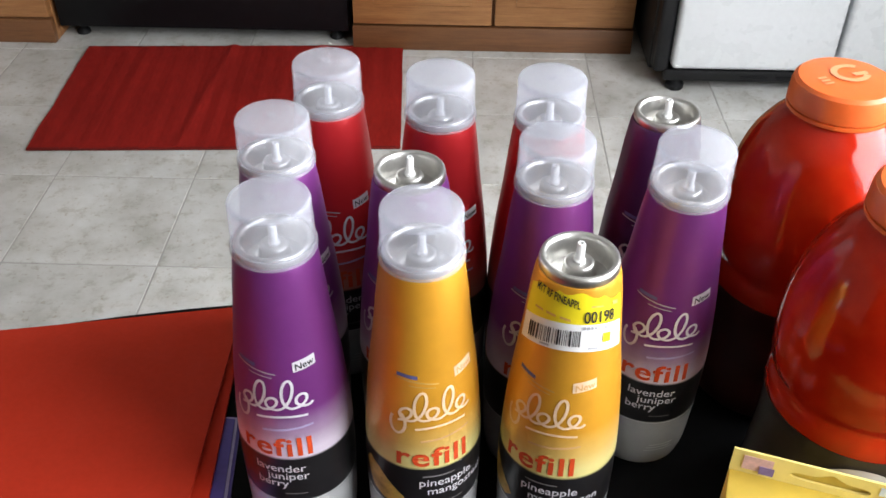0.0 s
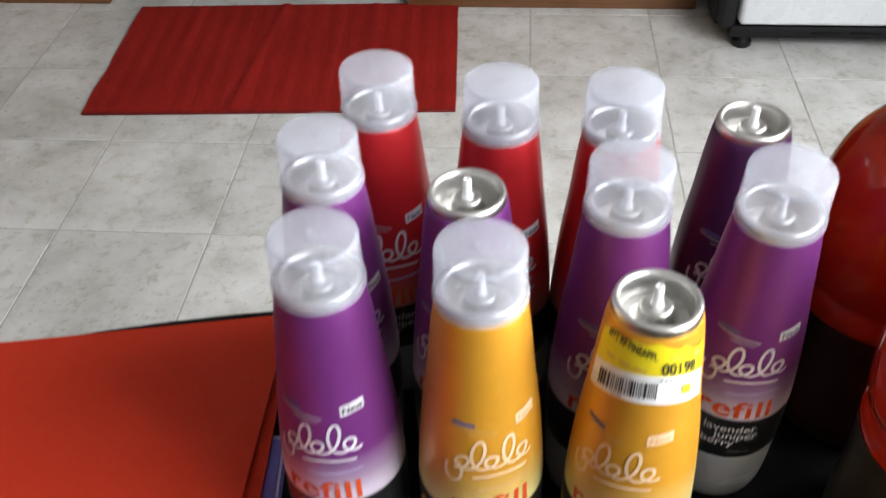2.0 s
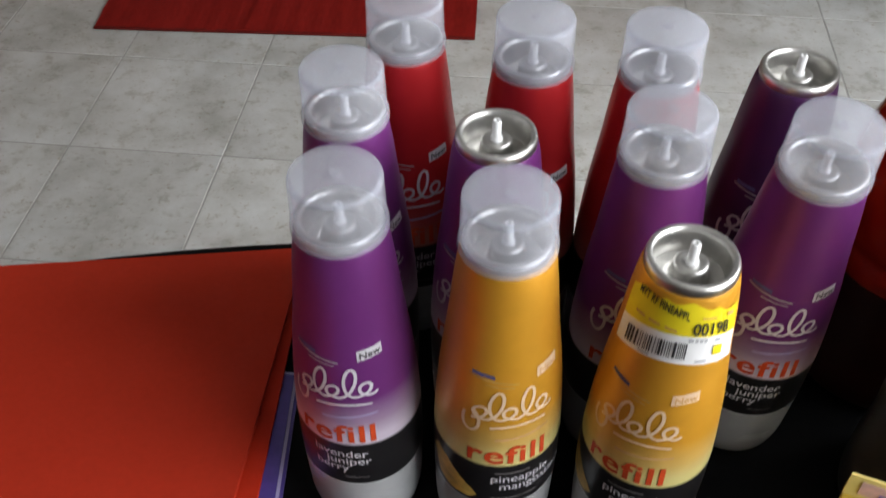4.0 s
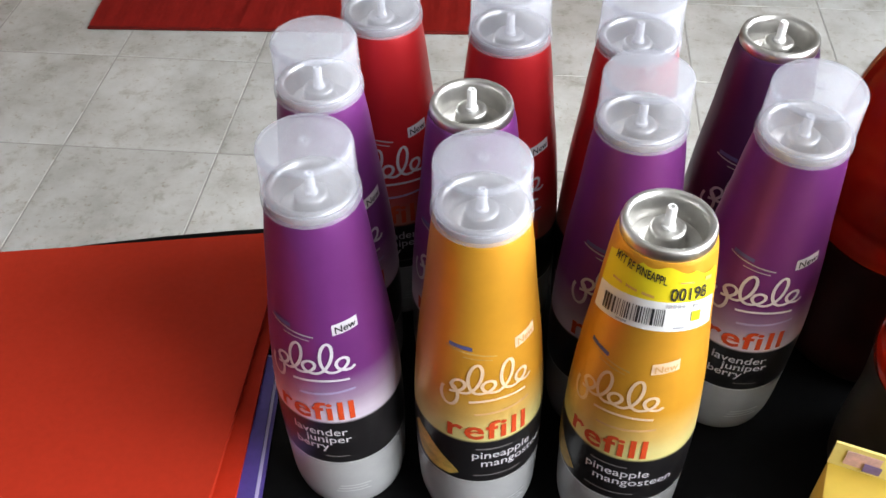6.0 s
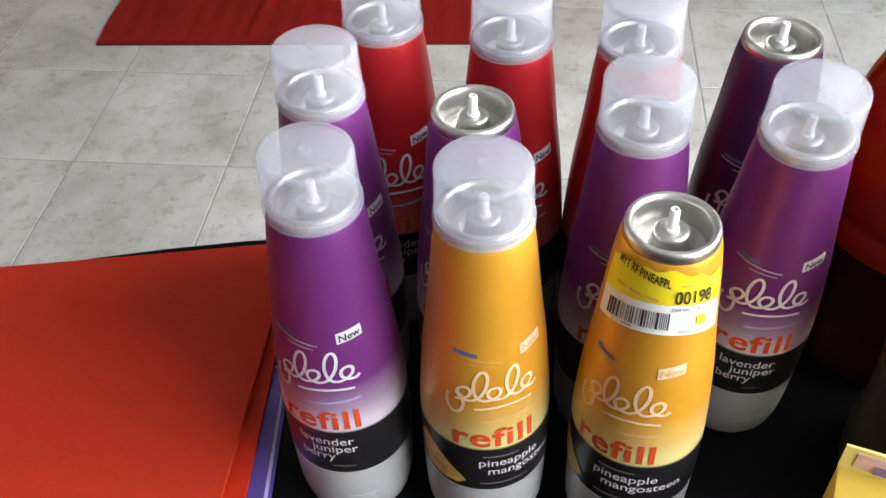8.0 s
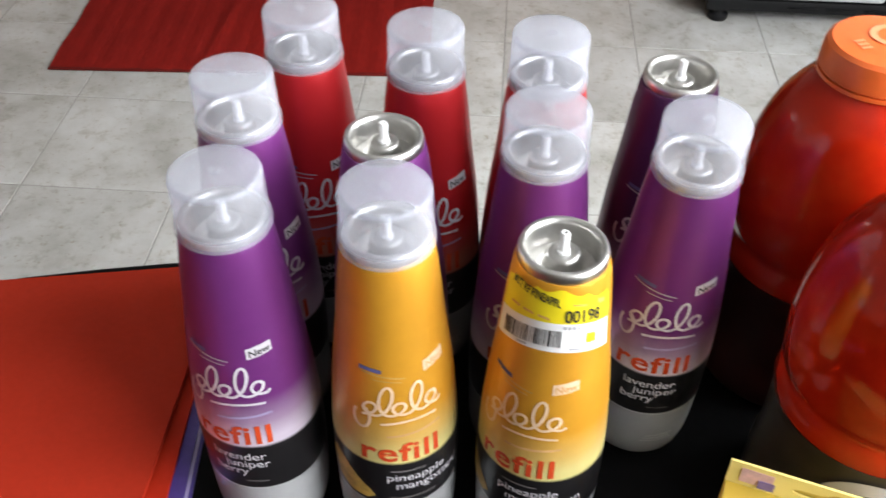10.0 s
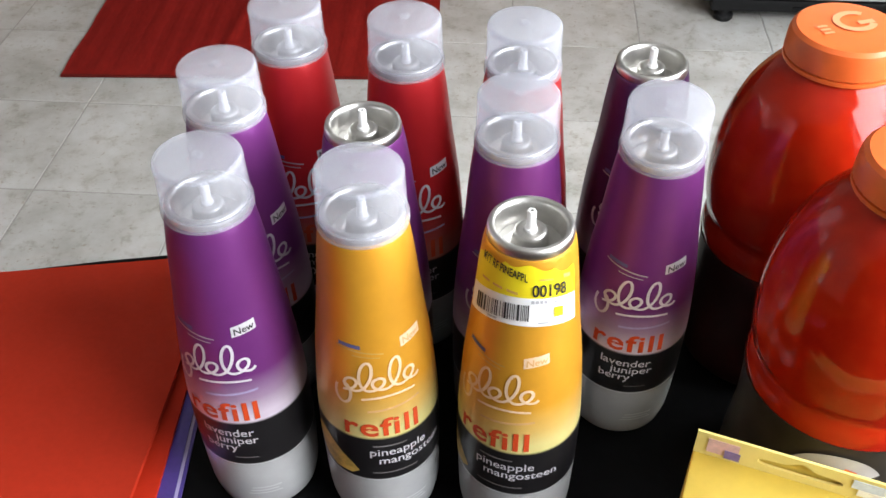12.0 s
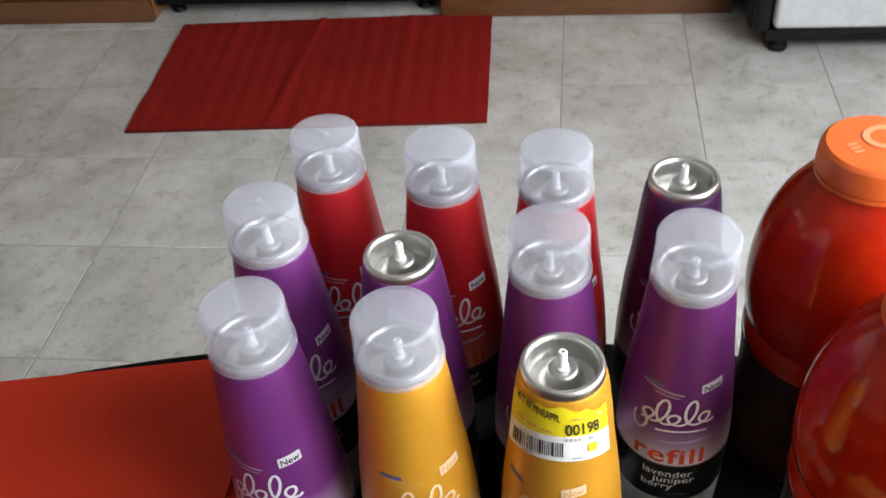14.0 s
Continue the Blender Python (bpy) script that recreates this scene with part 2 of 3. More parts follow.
M_PINK = plain("pink_print", (0.66, 0.42, 0.42), 0.5, vary=0.2, scale=300, bumpy=0)
M_MAUVE = plain("mauve_print", (0.20, 0.14, 0.34), 0.5, vary=0.2, scale=300, bumpy=0)
M_PALEBLUE = plain("pale_blue_print", (0.60, 0.68, 0.80), 0.5, vary=0.15, scale=300, bumpy=0)
M_GREEN = plain("dark_green_print", (0.02, 0.11, 0.07), 0.5, vary=0.2, scale=200, bumpy=0)
M_BROWN = plain("brown_print", (0.09, 0.035, 0.02), 0.5, vary=0.2, scale=200, bumpy=0)
M_BOLT = plain("orange_mark", (0.72, 0.13, 0.02), 0.45, vary=0.1, bumpy=0)


# ---- mesh helpers ----
def finish(name, bm, mat, smooth=True, angle=40):
    bmesh.ops.recalc_face_normals(bm, faces=bm.faces[:])
    me = bpy.data.meshes.new(name)
    if smooth:
        for f in bm.faces:
            f.smooth = True
        for e in bm.edges:
            if len(e.link_faces) == 2 and e.calc_face_angle(0) > radians(angle):
                e.smooth = False
    bm.to_mesh(me)
    bm.free()
    me.materials.append(mat)
    return me


def part(name, bm, mat, parent, label="", smooth=True, angle=40):
    """Links a bmesh as one mesh object under a thing or a part."""
    ob = new(name, finish(name, bm, mat, smooth, angle))
    ob.parent = parent
    return tagged(ob, label)


def thing(name, m, label, category, group="", kind=""):
    ob = new(name)
    ob.empty_display_size = 0.02
    ob.matrix_world = m
    return tagged(ob, label, category, group, kind)


def solid(name, bm, mat, m, label, category, group="", kind="", smooth=True):
    ob = new(name, finish(name, bm, mat, smooth))
    ob.matrix_world = m
    return tagged(ob, label, category, group, kind)


def box(x0, x1, y0, y1, z0, z1, bevel=0.0, segs=2, bm=None):
    out = bm or bmesh.new()
    got = bmesh.ops.create_cube(out, size=1.0)["verts"]
    for v in got:
        v.co = Vector(((x0 + x1) / 2 + v.co.x * (x1 - x0), (y0 + y1) / 2 + v.co.y * (y1 - y0), (z0 + z1) / 2 + v.co.z * (z1 - z0)))
    if bevel:
        edges = list({e for v in got for e in v.link_edges})
        bmesh.ops.bevel(out, geom=edges, offset=bevel, segments=segs, profile=0.5, affect="EDGES")
    return out


def revolve(profile, n=48, bm=None, cx=0.0, cy=0.0):
    """Turns (radius, height) pairs round the z axis; a zero radius closes to a point."""
    out = bm or bmesh.new()
    rings = []
    for r, z in profile:
        if r < 1e-6:
            rings.append([out.verts.new((cx, cy, z))])
        else:
            rings.append([out.verts.new((cx + r * math.cos(2 * math.pi * k / n), cy + r * math.sin(2 * math.pi * k / n), z)) for k in range(n)])
    for a, b in zip(rings, rings[1:]):
        for k in range(n):
            j = (k + 1) % n
            if len(a) == 1 and len(b) == 1:
                continue
            if len(a) == 1:
                out.faces.new((a[0], b[j], b[k]))
            elif len(b) == 1:
                out.faces.new((a[k], a[j], b[0]))
            else:
                out.faces.new((a[k], a[j], b[j], b[k]))
    return out


def smooth_profile(points, steps=5):
    """A rounder profile through the given points (Catmull-Rom)."""
    p = [points[0], *points, points[-1]]
    out = []
    for a, b, c, d in zip(p, p[1:], p[2:], p[3:]):
        for k in range(steps):
            t = k / steps
            out.append(tuple(0.5 * (2 * b[i] + (c[i] - a[i]) * t + (2 * a[i] - 5 * b[i] + 4 * c[i] - d[i]) * t * t + (3 * b[i] - a[i] - 3 * c[i] + d[i]) * t ** 3) for i in (0, 1)))
    return out + [points[-1]]


# ---- cans ----
PROFILE = smooth_profile([(0.0266, 0.0035), (0.0280, 0.012), (0.0287, 0.035), (0.0290, 0.055), (0.0288, 0.073), (0.0278, 0.092), (0.0257, 0.117),
                          (0.0227, 0.142), (0.0206, 0.163), (0.0190, 0.176), (0.0181, 0.1805)])


def radius_at(z):
    for (r0, z0), (r1, z1) in zip(PROFILE, PROFILE[1:]):
        if z <= z1:
            return r0 + (r1 - r0) * max(0.0, (z - z0) / (z1 - z0))
    return PROFILE[-1][0]


def on_can(u, z, turn, lift=0.00025):
    """A print's place on the can: u metres round the can from the print's middle, z up."""
    if z < 0.14:
        z += 0.0025 + 0.0045 * min(1.0, max(0.0, (0.122 - z) / 0.045))
    a = radians(turn) + u / 0.0288
    r = radius_at(z) + lift
    return Vector((r * math.sin(a), -r * math.cos(a), z))


def wrapped(bm, turn, lift=0.00025):
    for v in bm.verts:
        v.co = on_can(v.co.x, v.co.y, turn, lift)
    return bm


def letters(text, size, bold=0.0, spacing=1.0, align="CENTER"):
    """Flat lettering in x and y from the built-in font."""
    cu = bpy.data.curves.new("lettering", "FONT")
    cu.body, cu.size, cu.align_x, cu.resolution_u, cu.offset, cu.space_character = text, size, align, 3, bold * size, spacing
    ob = bpy.data.objects.new("lettering", cu)
    scene.collection.objects.link(ob)
    bpy.context.view_layer.update()
    me = bpy.data.meshes.new_from_object(ob)
    bm = bmesh.new()
    bm.from_mesh(me)
    bpy.data.objects.remove(ob)
    bpy.data.curves.remove(cu)
    bpy.data.meshes.remove(me)
    return bm


def moved(bm, dx, dy, sx=1.0, sy=1.0, skew=0.0):
    for v in bm.verts:
        v.co.x, v.co.y = v.co.x * sx + dx, v.co.y * sy + dy
        v.co.y += skew * v.co.x
    return bm


def joined(parts):
    out = bmesh.new()
    for b in parts:
        me = bpy.data.meshes.new("tmp")
        b.to_mesh(me)
        out.from_mesh(me)
        b.free()
        bpy.data.meshes.remove(me)
    return out


def strip(x0, x1, y0, y1, n=1, m=1, skew=0.0):
    """A flat patch divided so that it can bend round a can."""
    bm = bmesh.new()
    g = [[bm.verts.new((x0 + (x1 - x0) * i / n, y0 + (y1 - y0) * j / m, 0)) for j in range(m + 1)] for i in range(n + 1)]
    for i in range(n):
        for j in range(m):
            bm.faces.new((g[i][j], g[i + 1][j], g[i + 1][j + 1], g[i][j + 1]))
    for v in bm.verts:
        v.co.y += skew * (v.co.x - x0)
    return bm


def stroke(path, width):
    """A ribbon along a flat path."""
    bm = bmesh.new()
    rows = []
    for k, p in enumerate(path):
        a, b = Vector(path[max(0, k - 1)]), Vector(path[min(len(path) - 1, k + 1)])
        d = (b - a)
        d = d.normalized() if d.length > 1e-9 else Vector((1, 0))
        nrm = Vector((-d.y, d.x)) * width / 2
        rows.append([bm.verts.new((p[0] + s * nrm.x, p[1] + s * nrm.y, 0)) for s in (1, -1)])
    for a, b in zip(rows, rows[1:]):
        bm.faces.new((a[0], a[1], b[1], b[0]))
    return bm


def brand_squiggle():
    """A cursive flourish of loops, no letters, with a rule below."""
    loops = ((0.0085, 0.0066), (0.0185, 0.0068), (0.0080, 0.0072), (0.0185, 0.0080), (0.0085, 0.0078))
    path, x0 = [], -0.0175
    for h, step in loops:
        for j in range(22):
            s = j / 22
            up = h * (1 - math.cos(2 * math.pi * s)) / 2
            path.append((x0 + step * s + 0.0046 * math.sin(2 * math.pi * s) + 0.14 * up, 0.0985 + up))
        x0 += step
    path += [(x0 + 0.0012 * k, 0.0985 + 0.0004 * k * k) for k in range(3)]
    tail = [(-0.0165 + 0.0040 * math.sin(a) - 0.0010, 0.0955 + 0.0072 * math.cos(a)) for a in [0.30 * i for i in range(19)]]
    rule = [(-0.0085 + 0.0265 * i / 12, 0.0925 + 0.0010 * math.sin(math.pi * i / 12)) for i in range(13)]
    return joined([moved(stroke(path, 0.0016), 0, 0.0025, skew=0.08), moved(stroke(tail, 0.0016), 0, 0.0020), moved(stroke(rule, 0.0014), 0, 0.0025, skew=0.06)])


def spray_can(x, y, paint, capped, turn, label, words=None, tone="light", sticker=False, lean=0.0):
    can = thing("spray_can", pose(x, y, 0.0262 * math.sin(radians(lean)), lean, 0, 0), label, "spray can", "spray refill cans on the table")
    foot = [(0.0, 0.0045), (0.019, 0.0040), (0.0235, 0.0005), (0.0252, 0.0002), (0.0262, 0.0012)]
    body = part("body", revolve(foot + PROFILE + [(0.0176, 0.1815), (0.0150, 0.1815)], 64), paint, can)
    # crimped valve cup
    cup = [(0.0150, 0.1800), (0.0168, 0.1803), (0.0174, 0.1815), (0.0175, 0.1840), (0.0170, 0.1858), (0.0158, 0.1864), (0.0147, 0.1858), (0.0141, 0.1840),
           (0.0139, 0.1775), (0.0134, 0.1752), (0.0105, 0.1745), (0.0078, 0.1750), (0.0070, 0.1765), (0.0068, 0.1808), (0.0066, 0.1822), (0.0058, 0.1830), (0.0040, 0.1832), (0.0030, 0.1826), (0.0, 0.1826)]
    valve = part("valve_cup", revolve(cup, 48), M_TIN, can, "crimped bare metal valve cup", angle=60)
    stem = [(0.0026, 0.1824), (0.0026, 0.1836), (0.0020, 0.1840), (0.0019, 0.1845), (0.0019, 0.1915), (0.0015, 0.1923), (0.0009, 0.1923), (0.0007, 0.1905), (0.0, 0.1905)]
    part("stem", revolve(stem, 20), M_STEM, valve, "white plastic valve stem")
    if capped:
        shell = [(0.0184, 0.1856), (0.0179, 0.2030), (0.0177, 0.2052), (0.0172, 0.2062), (0.0160, 0.2066), (0.0030, 0.2068), (0.0, 0.2068)]
        inner = [(max(0.0, r - 0.0009), z - 0.0009) for r, z in shell[::-1]]
        cap = part("cap", revolve(shell + inner[1:] + [shell[0]], 64), M_CAP, can, "frosted clear plastic cap", angle=35)
        # extra milky ring laid over the shell to draw the edge's bright highlight
        edge = [(0.0171, 0.2061), (0.0178, 0.2046), (0.0180, 0.2050), (0.0177, 0.2061), (0.0171, 0.2067), (0.0164, 0.2069), (0.0162, 0.2066), (0.0171, 0.2061)]
        part("top_edge_highlight", revolve(edge, 64), M_EDGELIGHT, cap, "added milky ring giving the cap's edge its highlight")
        skirt = [(0.0182, 0.1812), (0.0190, 0.1812), (0.0192, 0.1818), (0.0191, 0.1846), (0.0187, 0.1853), (0.0185, 0.1856), (0.0176, 0.1856), (0.0178, 0.1842), (0.0182, 0.1812)]
        part("skirt", revolve(skirt, 64), M_SKIRT, cap, "thicker milky skirt of the cap", angle=35)
        nub = [(0.0024, 0.2067), (0.0023, 0.2074), (0.0019, 0.2076), (0.0015, 0.2073), (0.0, 0.2071)]
        part("nub", revolve(nub, 20), M_SKIRT, cap)
    # printing
    rule = M_WHITE if tone == "light" else M_CREAM
    part("brand_flourish", wrapped(brand_squiggle(), turn), rule, body, "pale cursive brand flourish")
    tag = part("new_tag", wrapped(moved(strip(0.0132, 0.0262, 0.1228, 0.1284, 6, 2), 0, 0, skew=0.14), turn), rule, body, "pale tag reading New")
    part("new_lettering", wrapped(moved(letters("New", 0.0050, 0.012), 0.0197, 0.1238, 1.1, 1.0, skew=0.14), turn, 0.0005), M_INK if tone == "light" else M_ORFAINT, tag)
    wing = [stroke([(-0.0205 + 0.0245 * i / 10, 0.1275 - 0.0035 * (i / 10) ** 0.7) for i in range(11)], 0.0007),
            stroke([(-0.0120 + 0.0140 * i / 8, 0.1232 - 0.0012 * i / 8) for i in range(9)], 0.0005)]
    part("maker_rule", wrapped(joined(wing), turn), M_GREY if tone == "light" else M_STRAW, body)
    part("maker_mark", wrapped(moved(strip(-0.0190, -0.0075, 0.1262, 0.1282, 5, 1), 0, 0, skew=-0.09), turn, 0.0004), M_BLUE, body, "small blue maker's mark, unreadable")
    part("range_line", wrapped(strip(-0.006, 0.020, 0.0852, 0.0866, 10, 1, 0.12), turn), M_LILAC if tone == "light" else M_ORFAINT, body, "small slanted print line, unreadable")
    part("refill_lettering", wrapped(moved(letters("refill", 0.0172, 0.018, 1.07), 0, 0.0688, 1.12, 1.0), turn), M_REFILL, body, "orange-red lettering reading refill")
    if words:
        lines = [wrapped(moved(letters(w, 0.0074, 0.006, 1.0, "LEFT"), dx, z, 1.0, 1.0), turn, 0.0003) for w, dx, z in words]
        part("scent_lettering", joined(lines), M_WHITE, body, "white lettering naming the scent")
        low = strip(0.002, 0.013, 0.0402, 0.0410, 5, 1) if tone == "light" else strip(-0.006, 0.016, 0.0400, 0.0409, 8, 1)
        part("small_print", wrapped(low, turn, 0.0003), M_DIM, body, "thin grey print line, unreadable")
        if tone == "warm":
            part("heading_print", wrapped(strip(-0.005, 0.011, 0.0606, 0.0616, 7, 1), turn, 0.0003), M_DIM, body, "thin grey print line, unreadable")
    foot_print = joined([strip(0.004 + 0.0011 * (k % 3), 0.021 - 0.0016 * (k % 2), 0.0085 + 0.0024 * k, 0.0093 + 0.0024 * k, 6, 1) for k in range(3)])
    part("foot_small_print", wrapped(foot_print, turn), M_GREY, body)
    if paint is M_ORANGE:
        pts = [(-0.034, 0.0405), (-0.026, 0.0372), (-0.0165, 0.0375), (-0.0125, 0.0410), (-0.0150, 0.0450), (-0.0215, 0.0515), (-0.029, 0.0585), (-0.036, 0.0610), (-0.040, 0.0560)]
        bm = bmesh.new()
        rim = [bm.verts.new((px, pz, 0)) for px, pz in pts]
        mid = bm.verts.new((-0.026, 0.048, 0))
        for a, b in zip(rim, rim[1:] + rim[:1]):
            bm.faces.new((a, b, mid))
        bmesh.ops.subdivide_edges(bm, edges=bm.edges[:], cuts=3, use_grid_fill=True)
        part("fruit_picture", wrapped(bm, turn, 0.0003), M_FRUIT, body, "picture of sliced yellow fruit")
    if sticker:
        def stuck(bm, lift):
            """Bends the sticker's flat layout round the neck; it bows up in the middle."""
            for v in bm.verts:
                v.co.y = min(0.1802, v.co.y + 0.0035 - 0.0040 * ((v.co.x + 0.002) / 0.03) ** 2)
            return wrapped(bm, 0, lift)

        bm = strip(-0.0400, 0.0310, 0.1612, 0.1770, 60, 4)
        for v in bm.verts:
            if v.co.y > 0.1765:
                v.co.y -= 0.0022 * abs(math.sin(v.co.x * 210)) * (0.4 + 0.6 * math.sin(v.co.x * 97) ** 2) + 0.0018 * max(0.0, math.sin(v.co.x * 60)) - 0.0016 * (v.co.x < -0.022)
        tag1 = part("price_sticker", stuck(bm, 0.0004), M_YELLOW, can, "torn yellow price sticker with black lettering")
        tag2 = part("barcode_sticker", stuck(strip(-0.0400, 0.0310, 0.1468, 0.1612, 40, 4), 0.0004), M_LABEL, can, "white sticker with a barcode")
        part("price_lettering", stuck(joined([moved(letters("MYT RF PINEAPPL", 0.0046, 0.02), -0.0165, 0.1690, 0.88, 1.15, skew=-0.20),
                                              moved(letters("00198", 0.0083, 0.014), 0.0125, 0.1622, 1.0, 1.0, skew=0.03)]), 0.0008), M_INK, tag1)
        part("price_small_print", stuck(joined([strip(-0.030 + 0.009 * k, -0.0235 + 0.009 * k, 0.1660 - 0.0012 * k, 0.1672 - 0.0012 * k, 2, 1, -0.15) for k in range(3)]
                                               + [strip(0.006, 0.014, 0.1702, 0.1710, 3, 1), strip(0.021, 0.026, 0.1705, 0.1725, 3, 1)]), 0.0008), M_STRAW, tag1)
        rnd = random.Random(5)
        bars, bx = [], -0.0320
        while bx < 0.0010:
            w = rnd.choice((0.0004, 0.0007, 0.0012))
            bars.append(strip(bx, bx + w, 0.1498, 0.1580, 1, 2, -0.02))
            bx += w + rnd.choice((0.0005, 0.0008, 0.0013))
        part("barcode", stuck(joined(bars), 0.0008), M_INK, tag2)["kind"] = "stuff"
        part("yellow_square", stuck(strip(0.0150, 0.0205, 0.1515, 0.1565, 3, 2), 0.0008), M_YELLOW, tag2)
        part("sticker_small_print", stuck(joined([strip(0.0020 + 0.0024 * k, 0.0036 + 0.0024 * k, 0.1588, 0.1604, 1, 1) for k in range(4)]
                                                 + [strip(0.0155, 0.0185, 0.1586, 0.1602, 2, 1), strip(0.006, 0.012, 0.1484, 0.1494, 2, 1), strip(-0.022, -0.016, 0.1480, 0.1490, 2, 1)]), 0.0008), M_GREY, tag2)
    return can


LAV = [("lavender", -0.0120, 0.0570), ("juniper", -0.0060, 0.0514), ("berry", -0.0120, 0.0458)]
PIN = [("pineapple", -0.0070, 0.0540), ("mangosteen", -0.0030, 0.0476)]
PURPLE_LABEL = "purple tapered spray can with frosted clear cap on black table"
RED_LABEL = "red tapered spray can with frosted clear cap on black table"
spray_can(-0.0450, 0.3640, M_PURPLE, True, -10, PURPLE_LABEL, LAV)
spray_can(0.0195, 0.3600, M_ORANGE, True, 12, "orange-yellow tapered spray can with frosted clear cap", PIN, "warm")
spray_can(0.0868, 0.3565, M_ORANGE, False, -26, "orange-yellow spray can without cap, torn price sticker round neck", PIN, "warm", sticker=True)
spray_can(-0.0550, 0.4310, M_PURPLE, True, 22, PURPLE_LABEL, LAV)
spray_can(0.0110, 0.4205, M_PURPLE, False, -20, "purple tapered spray can without cap, metal valve cup bare", LAV)
spray_can(0.0800, 0.4160, M_PURPLE, True, -7, PURPLE_LABEL, LAV)
spray_can(0.1430, 0.4250, M_PURPLE, True, -9, PURPLE_LABEL, LAV, lean=4.0)
spray_can(-0.0365, 0.4890, M_RED, True, 5, RED_LABEL, LAV)
spray_can(0.0240, 0.4785, M_RED, True, 5, RED_LABEL, LAV)
spray_can(0.0815, 0.4760, M_RED, True, 10, RED_LABEL, LAV)
spray_can(0.1440, 0.4815, M_PURPLESHADE, False, -10, "dark purple spray can without cap, shade put into its paint, metal valve cup bare", LAV)


# ---- drink bottles ----
def drink_bottle(x, y, turn, marked):
    bot = thing("drink_bottle", pose(x, y, 0, 0, 0, turn) @ Matrix.Diagonal((1, 1, 0.970, 1)), "clear plastic bottle of red drink with orange screw cap", "bottle", "drink bottles beside the cans")
    low = smooth_profile([(0.0405, 0.002), (0.0440, 0.008), (0.0445, 0.030), (0.0430, 0.055), (0.0438, 0.080), (0.0455, 0.092), (0.0452, 0.098), (0.0440, 0.104),
                          (0.0464, 0.112), (0.0478, 0.128), (0.0470, 0.146), (0.0438, 0.164), (0.0385, 0.179), (0.0318, 0.190), (0.0264, 0.1965), (0.0240, 0.1995)])
    body = part("body", revolve([(0.0, 0.006), (0.03, 0.004), (0.036, 0.0005)] + low + [(0.0232, 0.2010), (0.0232, 0.2100), (0.0, 0.2100)], 64), M_DRINK, bot, "clear bottle full of red drink")
    ring = revolve([(0.0236, 0.2000), (0.0261, 0.2003), (0.0261, 0.2022), (0.0236, 0.2025)], 48)
    part("neck_ring", ring, M_ORCAP, bot)
    cap = revolve([(0.0236, 0.2030), (0.0258, 0.2030), (0.0262, 0.2036), (0.0258, 0.2130), (0.0250, 0.2155), (0.0232, 0.2172), (0.0150, 0.2176), (0.0, 0.2176)], 96)
    for v in cap.verts:
        r = math.hypot(v.co.x, v.co.y)
        if 0.199 < v.co.z < 0.2135 and r > 0.02 or (r > 0.0255 and v.co.z > 0.198):
            k = round(math.atan2(v.co.y, v.co.x) / (2 * math.pi / 96))
            if k % 2:
                v.co.x *= 0.988
                v.co.y *= 0.988
    c = part("cap", cap, M_ORCAP, bot, "orange ribbed plastic screw cap", angle=30)
    # embossed mark: an open ring with a bar
    arc = [(0.0085 * math.cos(a), 0.0085 * math.sin(a) * 0.9) for a in [radians(40 + 11 * i) for i in range(27)]]
    em = joined([stroke(arc, 0.0032), moved(strip(0.0005, 0.0085, -0.0035, -0.0005, 2, 1), 0, 0)])
    for v in em.verts:
        v.co = Vector((v.co.x + 0.0045, v.co.y + 0.003, 0.2181))
    part("cap_mark", em, M_ORPALE, c, "pale embossed ring mark")
    em = joined([strip(-0.0150, -0.0100, -0.004 + 0.003 * k, -0.0025 + 0.003 * k, 1, 1) for k in range(3)])
    for v in em.verts:
        v.co.z = 0.2181
    part("cap_print", em, M_ORPALE, c)
    sl = [(r + 0.0005, z) for r, z in low if 0.003 < z < 0.089]
    sl = revolve([(sl[0][0] - 0.0004, sl[0][1])] + sl + [(sl[-1][0] - 0.0004, sl[-1][1])], 64)
    sleeve = part("sleeve", sl, M_SLEEVE2 if marked else M_SLEEVE, bot, "dark printed film label round lower half")

    def on(u, z, lift=0.0012):
        r = 0.0445 + lift
        return Vector((r * math.sin(u / 0.0445), -r * math.cos(u / 0.0445), z))

    if marked:
        ring = [(0.0180 * math.cos(a), 0.058 + 0.0200 * math.sin(a)) for a in [radians(30 + 9 * i) for i in range(33)]]
        bm = stroke(ring, 0.0085)
        for v in bm.verts:
            v.co = on(v.co.x, v.co.y)
        part("label_mark", bm, M_GREY, sleeve, "broken pale grey ring mark")
        bm = stroke([(0.006, 0.074), (0.001, 0.062), (0.007, 0.060), (-0.003, 0.044)], 0.006)
        for v in bm.verts:
            v.co = on(v.co.x, v.co.y, 0.0016)
        part("label_bolt", bm, M_BOLT, sleeve, "orange zigzag mark")
    return bot


drink_bottle(0.2285, 0.4740, 20, False)
drink_bottle(0.2375, 0.3765, -12, True)


